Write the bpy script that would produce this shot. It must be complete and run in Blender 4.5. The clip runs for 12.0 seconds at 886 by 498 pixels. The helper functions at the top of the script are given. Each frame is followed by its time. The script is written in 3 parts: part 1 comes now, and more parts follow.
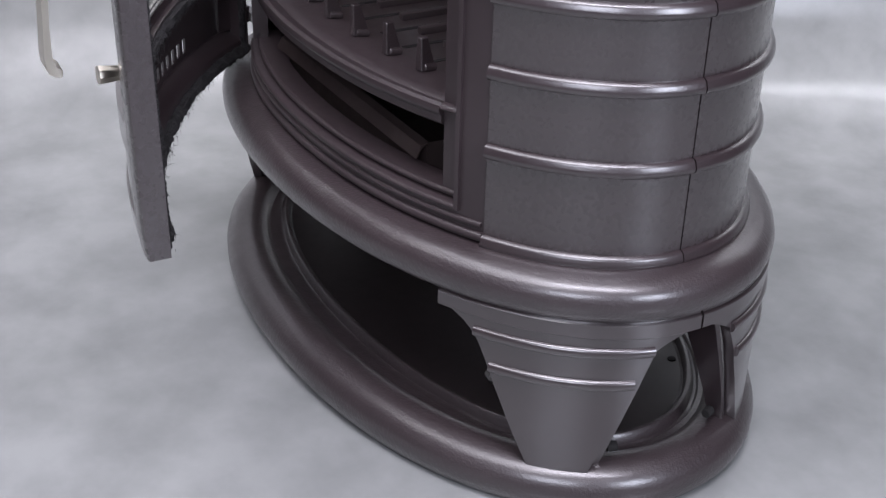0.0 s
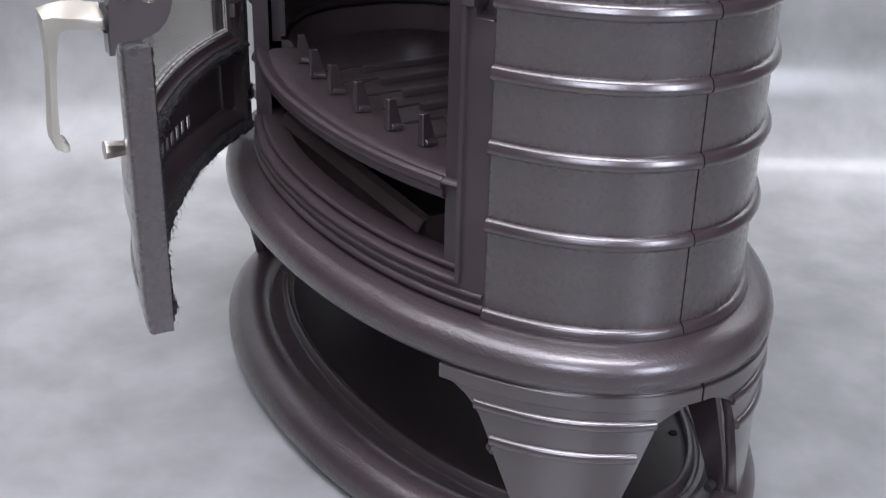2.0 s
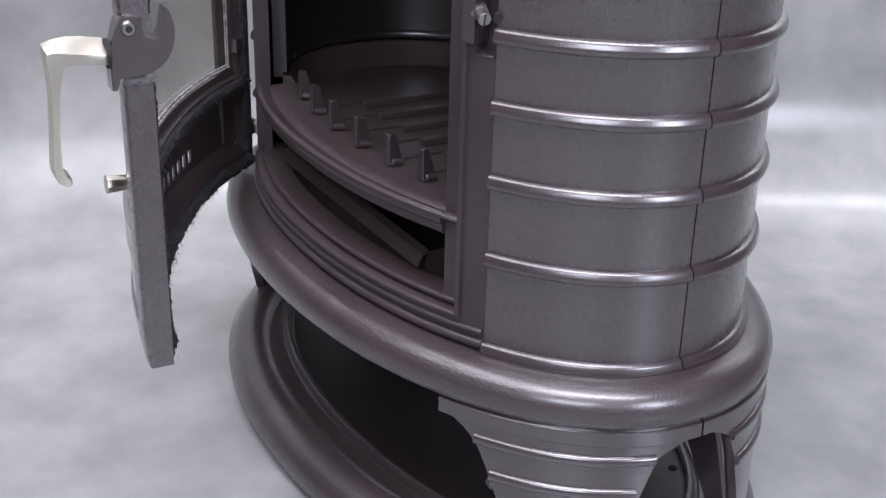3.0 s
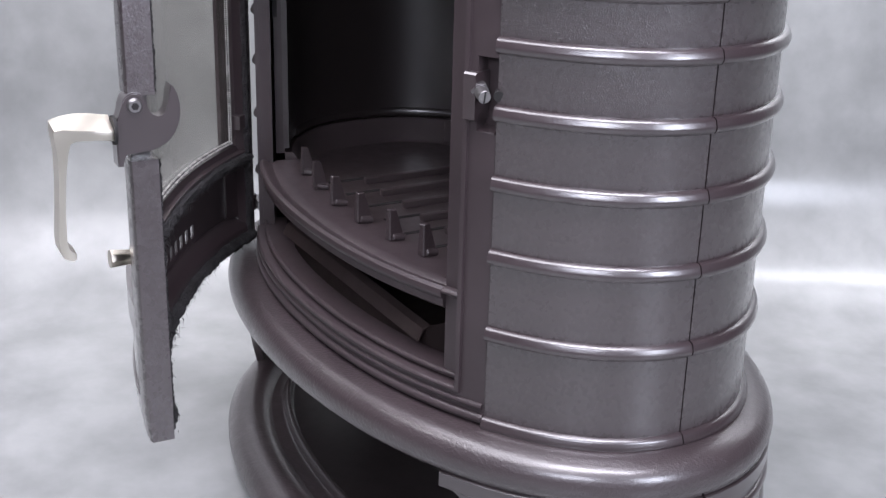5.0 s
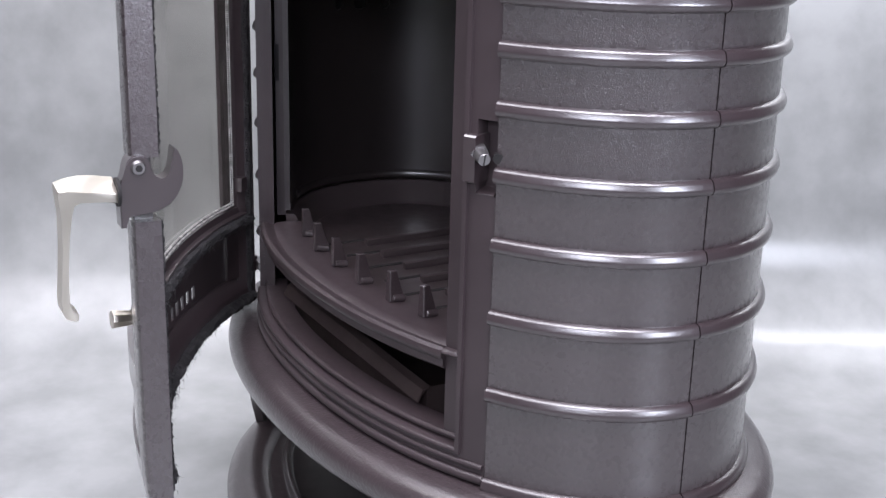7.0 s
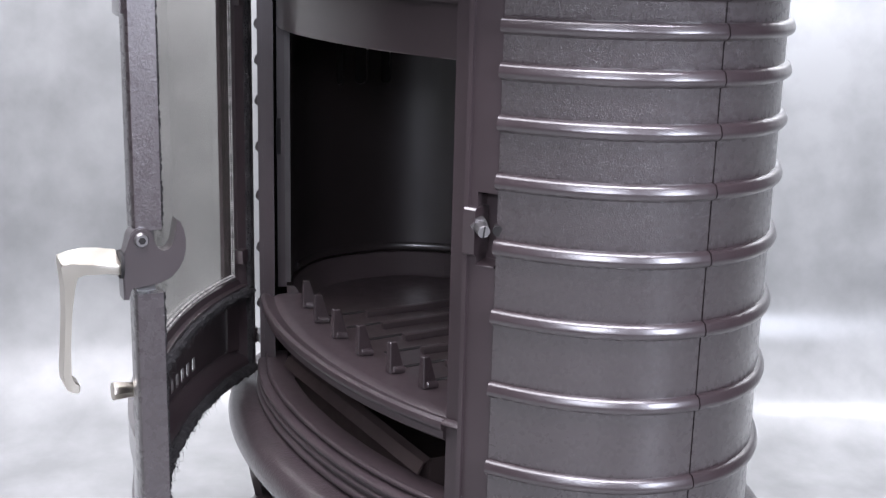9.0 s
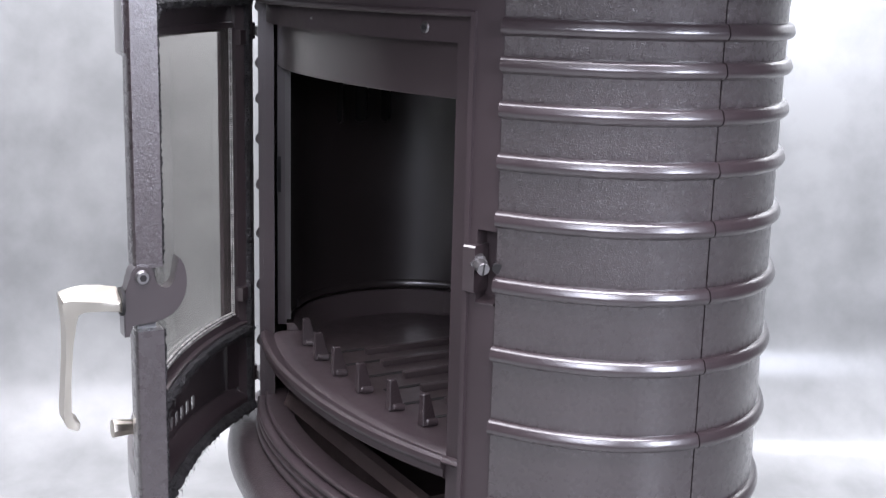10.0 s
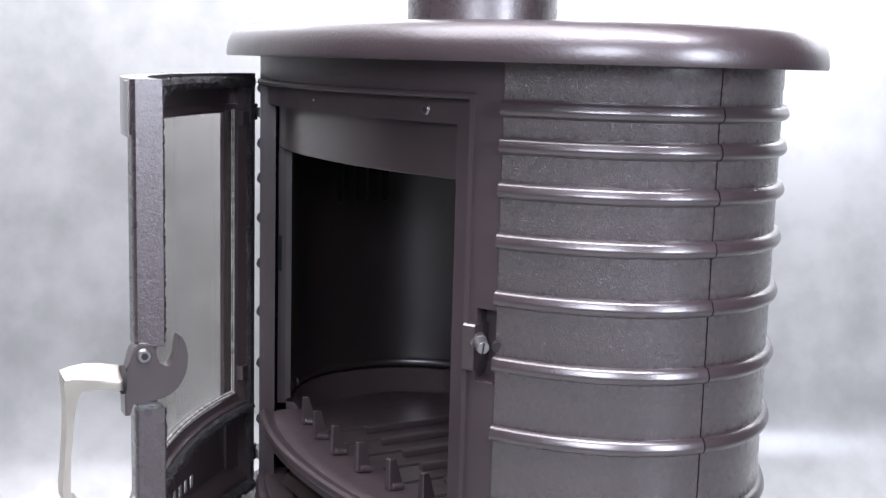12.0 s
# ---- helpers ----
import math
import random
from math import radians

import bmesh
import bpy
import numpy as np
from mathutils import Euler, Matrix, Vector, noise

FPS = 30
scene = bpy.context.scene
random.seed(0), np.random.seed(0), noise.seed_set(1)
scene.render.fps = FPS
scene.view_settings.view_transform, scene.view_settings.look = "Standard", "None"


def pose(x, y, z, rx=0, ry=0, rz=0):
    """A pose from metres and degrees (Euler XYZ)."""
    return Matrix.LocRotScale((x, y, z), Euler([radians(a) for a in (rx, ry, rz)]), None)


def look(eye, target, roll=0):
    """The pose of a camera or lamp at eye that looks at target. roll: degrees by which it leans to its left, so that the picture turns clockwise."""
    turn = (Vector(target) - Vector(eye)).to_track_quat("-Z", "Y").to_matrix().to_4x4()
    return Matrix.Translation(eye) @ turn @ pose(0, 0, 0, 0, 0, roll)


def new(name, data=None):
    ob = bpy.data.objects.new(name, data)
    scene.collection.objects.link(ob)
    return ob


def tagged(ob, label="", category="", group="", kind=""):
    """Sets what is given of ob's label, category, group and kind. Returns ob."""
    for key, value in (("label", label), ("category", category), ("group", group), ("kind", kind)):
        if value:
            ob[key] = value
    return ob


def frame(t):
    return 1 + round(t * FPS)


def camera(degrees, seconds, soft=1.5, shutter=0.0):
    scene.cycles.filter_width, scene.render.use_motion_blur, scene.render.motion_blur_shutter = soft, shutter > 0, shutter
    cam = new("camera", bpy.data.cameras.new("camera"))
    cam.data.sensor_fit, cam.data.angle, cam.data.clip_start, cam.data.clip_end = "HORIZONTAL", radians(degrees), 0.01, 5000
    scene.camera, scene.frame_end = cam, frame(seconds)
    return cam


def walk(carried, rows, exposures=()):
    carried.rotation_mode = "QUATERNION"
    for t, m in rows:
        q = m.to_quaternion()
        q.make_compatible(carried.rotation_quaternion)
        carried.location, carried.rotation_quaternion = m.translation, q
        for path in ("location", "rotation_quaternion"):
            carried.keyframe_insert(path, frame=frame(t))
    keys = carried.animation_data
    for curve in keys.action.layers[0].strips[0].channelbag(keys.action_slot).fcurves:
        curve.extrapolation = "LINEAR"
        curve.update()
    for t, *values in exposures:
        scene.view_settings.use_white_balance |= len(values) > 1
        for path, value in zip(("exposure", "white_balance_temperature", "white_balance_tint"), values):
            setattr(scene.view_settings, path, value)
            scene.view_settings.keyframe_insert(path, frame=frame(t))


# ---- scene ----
# ---- camera ----
cam = camera(39.9, 12.0, soft=1.4)
PATH = [
    (0, 0.9874, -0.5960, 0.7050, 60.12, -29.18, 1.52),
    (0.5, 0.9891, -0.5972, 0.7055, 60.16, -28.18, 1.50),
    (1, 0.9907, -0.5982, 0.7059, 60.18, -27.30, 1.49),
    (1.5, 0.9921, -0.5992, 0.7064, 60.21, -26.47, 1.48),
    (2, 0.9936, -0.6002, 0.7068, 60.24, -25.64, 1.47),
    (2.5, 0.9949, -0.6011, 0.7072, 60.25, -24.88, 1.58),
    (3, 0.9965, -0.6022, 0.7076, 60.26, -23.98, 1.56),
    (5, 1.0027, -0.6064, 0.7094, 60.35, -20.42, 1.57),
    (5.5, 1.0038, -0.6072, 0.7098, 60.36, -19.76, 1.55),
    (6, 1.0052, -0.6081, 0.7101, 60.38, -19.01, 1.58),
    (6.5, 1.0066, -0.6090, 0.7105, 60.40, -18.20, 1.55),
    (7, 1.0078, -0.6098, 0.7109, 60.41, -17.52, 1.58),
    (9, 1.0137, -0.6138, 0.7126, 60.47, -14.14, 1.50),
    (9.5, 1.0151, -0.6148, 0.7130, 60.48, -13.31, 1.55),
    (10, 1.0168, -0.6159, 0.7135, 60.49, -12.38, 1.53),
    (10.5, 1.0181, -0.6168, 0.7139, 60.51, -11.62, 1.50),
    (11, 1.0198, -0.6180, 0.7144, 60.52, -10.66, 1.49),
    (11.5, 1.0215, -0.6192, 0.7149, 60.53, -9.64, 1.57),
    (12, 1.0232, -0.6203, 0.7154, 60.54, -8.71, 1.55),
]
walk(cam, [(t, pose(x, y, z, 90 + p, 0, w) @ pose(0, 0, 0, 0, 0, r)) for t, x, y, z, w, p, r in PATH],
     exposures=[(0, -0.72), (1.5, -0.58), (3, -0.42), (4.5, -0.24), (6, -0.20), (9, -0.06), (12, 0.02)])

# ---- light ----
world = bpy.data.worlds.new("studio_world")
scene.world = world
world.use_nodes = True
world.node_tree.nodes["Background"].inputs["Color"].default_value = (0.90, 0.95, 1.0, 1)
world.node_tree.nodes["Background"].inputs["Strength"].default_value = 0.01


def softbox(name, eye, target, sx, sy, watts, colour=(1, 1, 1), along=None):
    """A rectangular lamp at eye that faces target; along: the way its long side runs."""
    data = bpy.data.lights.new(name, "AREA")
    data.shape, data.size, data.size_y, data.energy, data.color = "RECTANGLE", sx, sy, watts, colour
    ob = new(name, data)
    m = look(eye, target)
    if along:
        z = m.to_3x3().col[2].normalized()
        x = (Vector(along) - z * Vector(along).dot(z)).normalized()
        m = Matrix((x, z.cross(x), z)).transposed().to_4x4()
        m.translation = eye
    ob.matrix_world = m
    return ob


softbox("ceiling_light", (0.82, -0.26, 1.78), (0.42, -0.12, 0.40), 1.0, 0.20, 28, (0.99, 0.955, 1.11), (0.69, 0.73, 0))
# two unseen softboxes, added to brighten side panels and firebox; no windows here
softbox("side_softbox", (2.00, 0.10, 1.04), (0.20, -0.10, 0.62), 0.5, 0.6, 25, (0.91, 0.95, 1.13))
softbox("front_softbox", (1.38, -1.10, 1.14), (0.00, -0.05, 0.52), 0.65, 0.45, 18, (0.93, 0.95, 1.12))
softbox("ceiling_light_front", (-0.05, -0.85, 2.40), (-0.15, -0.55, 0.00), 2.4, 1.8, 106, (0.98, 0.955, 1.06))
softbox("backdrop_light", (-0.262, 0.551, 1.20), (-0.50, 0.687, 1.02), 2.2, 0.20, 42, (0.97, 0.96, 1.05), (0.495, 0.869, 0))


# ---- materials ----
def mix_rgb(nt, fac, a, b):
    n = nt.nodes.new("ShaderNodeMix")
    n.data_type = "RGBA"
    n.inputs[6].default_value, n.inputs[7].default_value = (*a, 1), (*b, 1)
    nt.links.new(fac, n.inputs[0])
    return n.outputs[2]


def noise_fac(nt, scale, detail=4.0, lo=0.35, hi=0.65, rough=0.55):
    co = nt.nodes.new("ShaderNodeTexCoord")
    n = nt.nodes.new("ShaderNodeTexNoise")
    n.inputs["Scale"].default_value, n.inputs["Detail"].default_value = scale, detail
    n.inputs["Roughness"].default_value = rough
    nt.links.new(co.outputs["Object"], n.inputs["Vector"])
    r = nt.nodes.new("ShaderNodeMapRange")
    r.inputs[1].default_value, r.inputs[2].default_value = lo, hi
    nt.links.new(n.outputs["Fac"], r.inputs[0])
    return r.outputs[0]


def material(name, dark, light, rough=(0.4, 0.55), metal=0.0, grain=300.0, blotch=6.0, bump=0.2, depth=0.0006, coarse=0.0, gloss=0.5, lumps=4.0, coat=0.0, peaks=(0.3, 0.7), rise=None, sheen=0.31):
    """A surface with blotches at one scale and a fine relief at another."""
    m = bpy.data.materials.new(name)
    m.use_nodes = True
    nt = m.node_tree
    b = nt.nodes["Principled BSDF"]
    b.inputs["Metallic"].default_value = metal
    b.inputs["Specular IOR Level"].default_value = gloss
    b.inputs["Coat Weight"].default_value, b.inputs["Coat Roughness"].default_value, b.inputs["Coat IOR"].default_value = coat, sheen, 1.65
    nt.links.new(mix_rgb(nt, noise_fac(nt, blotch, lumps), dark, light), b.inputs["Base Color"])
    fine = noise_fac(nt, grain, 3.0, *peaks)
    r = nt.nodes.new("ShaderNodeMapRange")
    r.inputs[3].default_value, r.inputs[4].default_value = rough
    nt.links.new(noise_fac(nt, grain * 0.2, 3.0), r.inputs[0])
    nt.links.new(r.outputs[0], b.inputs["Roughness"])
    if bump:
        bp = nt.nodes.new("ShaderNodeBump")
        bp.inputs["Strength"].default_value, bp.inputs["Distance"].default_value = bump, depth
        nt.links.new(fine, bp.inputs["Height"])
        if rise:
            # the casting is rougher towards its upper end
            co, xyz, up = (nt.nodes.new("ShaderNode" + k) for k in ("TexCoord", "SeparateXYZ", "MapRange"))
            nt.links.new(co.outputs["Object"], xyz.inputs[0])
            nt.links.new(xyz.outputs[2], up.inputs[0])
            up.inputs[1].default_value, up.inputs[2].default_value = rise
            up.inputs[3].default_value, up.inputs[4].default_value = bump * 0.08, bump
            nt.links.new(up.outputs[0], bp.inputs["Strength"])
        if coarse:
            b2 = nt.nodes.new("ShaderNodeBump")
            b2.inputs["Strength"].default_value, b2.inputs["Distance"].default_value = coarse, 0.002
            nt.links.new(noise_fac(nt, 45.0, 2.0, 0.3, 0.7), b2.inputs["Height"])
            nt.links.new(b2.outputs[0], bp.inputs["Normal"])
        nt.links.new(bp.outputs[0], b.inputs["Normal"])
    return m


IRON = material("painted_cast_iron", (0.0305, 0.0212, 0.0232), (0.0380, 0.0270, 0.0292), (0.28, 0.31), 0.0, 500.0, 9.0, 0.0, 0.0002, 0.0, 0.95, coat=1.0, sheen=0.22)
IRON_ROUGH = material("sand_cast_iron", (0.0305, 0.0212, 0.0232), (0.0380, 0.0270, 0.0292), (0.36, 0.42), 0.0, 330.0, 9.0, 0.40, 0.0006, 0.008, 0.40, coat=1.0, sheen=0.29)
# iron inside the firebox and latch recess, its shade put into the colour
SHADED_IRON = material("shaded_firebox_iron", (0.012, 0.0086, 0.0086), (0.018, 0.0132, 0.0132), (0.31, 0.35), 0.0, 300.0, 7.0, 0.0, 0.0008, gloss=0.95, coat=0.35, sheen=0.28)
PANIRON = material("grate_iron", (0.036, 0.0270, 0.0280), (0.050, 0.0380, 0.0390), (0.34, 0.42), 0.0, 300.0, 7.0, 0.06, 0.0004, gloss=0.6)
SHEET = material("brown_sheet_steel", (0.055, 0.040, 0.038), (0.070, 0.052, 0.050), (0.35, 0.5), 0.5, 200.0, 8.0, 0.08)
STEEL = material("satin_nickel", (0.70, 0.655, 0.57), (0.76, 0.715, 0.63), (0.30, 0.38), 1.0, 120.0, 10.0, 0.05)
BOLT = material("blackened_steel", (0.22, 0.21, 0.21), (0.28, 0.27, 0.27), (0.3, 0.42), 0.9, 200.0, 20.0, 0.1)
ROPE = material("black_rope_gasket", (0.010, 0.009, 0.010), (0.030, 0.028, 0.030), (0.6, 0.8), 0.0, 420.0, 60.0, 1.0, 0.004)
BRAID = material("steel_braided_rope", (0.16, 0.155, 0.145), (0.50, 0.49, 0.46), (0.4, 0.6), 0.4, 700.0, 120.0, 0.4, 0.001)
CLOTH = material("grey_backdrop_vinyl", (0.220, 0.227, 0.223), (0.300, 0.308, 0.303), (0.22, 0.26), 0.0, 160.0, 8.0, 0.04, 0.0004, lumps=9.0)
WALL = material("grey_wall_paint", (0.13, 0.13, 0.13), (0.16, 0.16, 0.16), (0.8, 0.9), 0.0, 200.0, 2.0, 0.05)
PANEL = material("sparkling_cast_iron", (0.0305, 0.0212, 0.0232), (0.0380, 0.0270, 0.0292), (0.24, 0.33), 0.0, 700.0, 9.0, 0.75, 0.0009, 0.004, 0.95, coat=1.0, peaks=(0.48, 0.80), rise=(0.37, 0.60))
EDGE_IRON = material("rough_edge_iron", (0.0305, 0.0212, 0.0232), (0.0380, 0.0270, 0.0292), (0.24, 0.33), 0.0, 560.0, 9.0, 0.32, 0.0009, 0.012, 0.8, coat=1.0, peaks=(0.36, 0.78))
SATIN = material("satin_cast_iron", (0.0305, 0.0212, 0.0232), (0.0380, 0.0270, 0.0292), (0.46, 0.52), 0.0, 500.0, 9.0, 0.10, 0.0003, 0.004, 0.45, coat=0.35, sheen=0.36)
# base floor's iron, coloured darker to hold the shade under the skirt
SHADED_FLOOR = material("shaded_base_iron", (0.014, 0.0095, 0.0100), (0.022, 0.0160, 0.0165), (0.34, 0.42), 0.0, 300.0, 8.0, 0.05, 0.0003, gloss=0.6)
RIM_IRON = material("rim_cast_iron", (0.0305, 0.0212, 0.0232), (0.0380, 0.0270, 0.0292), (0.40, 0.48), 0.0, 380.0, 9.0, 0.60, 0.0006, 0.006, 0.5, coat=1.0, sheen=0.27, peaks=(0.42, 0.75))
RIB_IRON = material("rib_cast_iron", (0.0305, 0.0212, 0.0232), (0.0380, 0.0270, 0.0292), (0.28, 0.36), 0.0, 420.0, 9.0, 0.28, 0.0005, 0.004, 0.7, coat=1.0, sheen=0.24, peaks=(0.42, 0.78))
DARK = material("dark_gap", (0.010, 0.009, 0.009), (0.014, 0.013, 0.013), (0.8, 0.9), 0.0, 200.0, 8.0, 0.05)

GLASS = bpy.data.materials.new("door_glass")
GLASS.use_nodes = True
gb = GLASS.node_tree.nodes["Principled BSDF"]
gb.inputs["Base Color"].default_value = (0.76, 0.745, 0.71, 1)
gb.inputs["Roughness"].default_value, gb.inputs["IOR"].default_value = 0.02, 1.45
gb.inputs["Transmission Weight"].default_value = 1.0

# ---- plan of the stove: one oval, offset in or out ----
A, B, N = 0.345, 0.191, 2.11


def oval(deg, off=0.0):
    """The point of the oval at that angle, off metres outside it."""
    c, s = math.cos(radians(deg)), math.sin(radians(deg))
    k = 2 / N
    x = A * math.copysign(abs(c) ** k, c)
    y = B * math.copysign(abs(s) ** k, s)
    gx = math.copysign(abs(x / A) ** (N - 1) / A, x)
    gy = math.copysign(abs(y / B) ** (N - 1) / B, y)
    g = math.hypot(gx, gy)
    return x + off * gx / g, y + off * gy / g


def part(name, bm, mat, parent=None, label="", smooth=True, angle=38):
    bmesh.ops.recalc_face_normals(bm, faces=bm.faces)
    me = bpy.data.meshes.new(name)
    bm.to_mesh(me)
    bm.free()
    me.materials.append(mat)
    if smooth:
        me.shade_smooth()
        me.set_sharp_from_angle(angle=radians(angle))
    ob = new(name, me)
    ob.parent = parent
    if label:
        ob["label"] = label
    return ob


def empty(name, at=(0, 0, 0)):
    ob = new(name)
    ob.location = at
    ob.empty_display_size = 0.1
    return ob


def sweep(bm, profile, a0, a1, steps, closed=True, curve=oval):
    """Carry a profile of (off, z) along the curve; a full turn joins up, a part turn is capped."""
    full = abs(abs(a1 - a0) - 360) < 1e-6
    rings = []
    for i in range(steps if full else steps + 1):
        t = a0 + (a1 - a0) * i / steps
        rings.append([bm.verts.new((*curve(t, o), z)) for o, z in profile])
    n = len(profile)
    for i in range(steps):
        p, q = rings[i], rings[(i + 1) % len(rings)]
        for j in range(n if closed else n - 1):
            bm.faces.new((p[j], q[j], q[(j + 1) % n], p[(j + 1) % n]))
    if closed and not full:
        bm.faces.new(rings[0])
        bm.faces.new(rings[-1][::-1])
    return bm


def swept(profile, a0, a1, steps, closed=True, curve=oval):
    return sweep(bmesh.new(), profile, a0, a1, steps, closed, curve)


def rect(o0, o1, z0, z1, bev=0.0):
    if not bev:
        return [(o0, z0), (o1, z0), (o1, z1), (o0, z1)]
    return [(o0, z0), (o1 - bev, z0), (o1, z0 + bev), (o1, z1 - bev), (o1 - bev, z1), (o0, z1)]


def half_round(off, z, r, proud, steps=6, back=0.006):
    """A bead's profile: a half round standing proud of the face at off."""
    pts = [(off - back, z - r), (off, z - r)]
    pts += [(off + proud * math.sin(math.pi * i / steps), z - r * math.cos(math.pi * i / steps)) for i in range(1, steps)]
    return pts + [(off, z + r), (off - back, z + r)]


def box(bm, x0, x1, y0, y1, z0, z1, m=None, bev=0.0):
    vs = bmesh.ops.create_cube(bm, size=1)["verts"]
    for v in vs:
        v.co = Vector(((x0 + x1) / 2 + v.co.x * (x1 - x0), (y0 + y1) / 2 + v.co.y * (y1 - y0), (z0 + z1) / 2 + v.co.z * (z1 - z0)))
        if m is not None:
            v.co = m @ v.co
    if bev:
        es = list({e for v in vs for e in v.link_edges})
        bmesh.ops.bevel(bm, geom=es, offset=bev, segments=2, affect="EDGES", profile=0.6)
    return bm


def rod(bm, p0, p1, r0, r1=None, seg=20, bev=0.0):
    """A round bar from p0 to p1."""
    p0, p1 = Vector(p0), Vector(p1)
    r1 = r0 if r1 is None else r1
    d = (p1 - p0)
    q = d.to_track_quat("Z", "Y").to_matrix()
    length = d.length
    prof = [(0, 0), (r0 - bev, 0), (r0, bev), (r1, length - bev), (r1 - bev, length), (0, length)] if bev else [(0, 0), (r0, 0), (r1, length), (0, length)]
    rings = []
    for r, h in prof:
        if r == 0:
            rings.append([bm.verts.new(p0 + q @ Vector((0, 0, h)))])
        else:
            rings.append([bm.verts.new(p0 + q @ Vector((r * math.cos(2 * math.pi * i / seg), r * math.sin(2 * math.pi * i / seg), h))) for i in range(seg)])
    for a, b in zip(rings, rings[1:]):
        for i in range(seg):
            j = (i + 1) % seg
            f = [v for v in (a[i % len(a)], a[j % len(a)], b[j % len(b)], b[i % len(b)])]
            f = list(dict.fromkeys(f))
            bm.faces.new(f)
    return bm


# ---- setting ----
FACING = radians(60.3)          # the way the backdrop faces follows the stand
AHEAD = Vector((-math.sin(FACING), math.cos(FACING)))
SIDE = Vector((math.cos(FACING), math.sin(FACING)))


def sweep_sheet():
    """Floor and backdrop in one sheet: level, then a wide bend, then upright."""
    bm = bmesh.new()
    base, bend = 0.42, 0.22
    line = [(-2.4, 0.0), (-1.2, 0.0), (-0.6, 0.0), (0.0, 0.0), (0.25, 0.0), (0.36, 0.0)]
    for i in range(17):
        a = math.pi / 2 * i / 16
        line.append((base + bend * math.sin(a), bend * (1 - math.cos(a))))
    line += [(base + bend + 0.01, 0.5), (base + bend + 0.03, 0.9), (base + bend + 0.06, 1.5), (base + bend + 0.10, 2.6)]
    rows = []
    for d, z in line:
        rows.append([bm.verts.new((*(AHEAD * d + SIDE * w), z)) for w in np.linspace(-2.6, 2.6, 27)])
    for p, q in zip(rows, rows[1:]):
        for i in range(len(p) - 1):
            bm.faces.new((p[i], p[i + 1], q[i + 1], q[i]))
    return tagged(part("backdrop", bm, CLOTH, angle=80), "mottled grey vinyl sheet sweeping up from floor", "backdrop", kind="structure")


sweep_sheet()
bm = bmesh.new()
box(bm, -3.4, 3.4, -3.4, 3.4, -0.06, -0.004)
tagged(part("ground", bm, WALL, smooth=False), "plain grey floor under the sheet", "floor", kind="structure")
for nm, dims in (("wall_north", (-3.5, 3.5, 3.4, 3.5)), ("wall_south", (-3.5, 3.5, -3.5, -3.4)), ("wall_east", (3.4, 3.5, -3.4, 3.4)), ("wall_west", (-3.5, -3.4, -3.4, 3.4))):
    bm = bmesh.new()
    box(bm, *dims, -0.06, 2.8)
    tagged(part(nm, bm, WALL, smooth=False), "plain grey painted studio wall", "wall", kind="structure")
bm = bmesh.new()
box(bm, -3.5, 3.5, -3.5, 3.5, 2.8, 2.9)
tagged(part("ceiling", bm, WALL, smooth=False), "plain grey painted ceiling", "ceiling", kind="structure")

# ---- stove: base ----
stove = tagged(empty("stove"), "dark brown-grey cast iron wood stove with open glazed door", "stove")
RIBS = [0.2285, 0.3090, 0.3745, 0.4339, 0.4889, 0.5400, 0.5841, 0.6228, 0.6562, 0.6837]


def base_plate():
    rim = [(-0.014, 0.004), (0.024, 0.004)]
    for i in range(13):
        a = -1.05 + (math.pi + 0.45) * i / 12
        rim.append((0.0095 + 0.0265 * math.cos(a), 0.0170 + 0.0245 * math.sin(a)))
    rim += [(-0.0170, 0.0310), (-0.0190, 0.0290), (-0.0215, 0.0300), (-0.0235, 0.0375), (-0.0255, 0.0392), (-0.0285, 0.0392), (-0.0305, 0.0372), (-0.0315, 0.0315), (-0.0345, 0.0305), (-0.0345, 0.004)]

    def rim_plan(deg, off):
        w = max(0.0, -math.sin(radians(deg)))
        return oval(deg, off + (0.0030 * w if off > 0.020 else -0.0080 * w * w if off < -0.018 else 0.0))

    part("base_rim", swept(rim, 0, 360, 180, curve=rim_plan), RIM_IRON, stove, "rounded cast iron rim")
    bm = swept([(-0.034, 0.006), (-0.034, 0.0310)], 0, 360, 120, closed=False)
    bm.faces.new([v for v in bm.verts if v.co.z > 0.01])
    part("base_floor", bm, SHADED_FLOOR, stove, "flat cast iron floor of the base")
    for x, y in ((0.236, 0.098), (0.188, -0.078), (-0.22, -0.07), (-0.2, 0.1)):
        bm = rod(bmesh.new(), (x, y, 0.0300), (x, y, 0.0322), 0.0046, 0.0040, 12)
        part("base_screw", bm, DARK, stove)


base_plate()


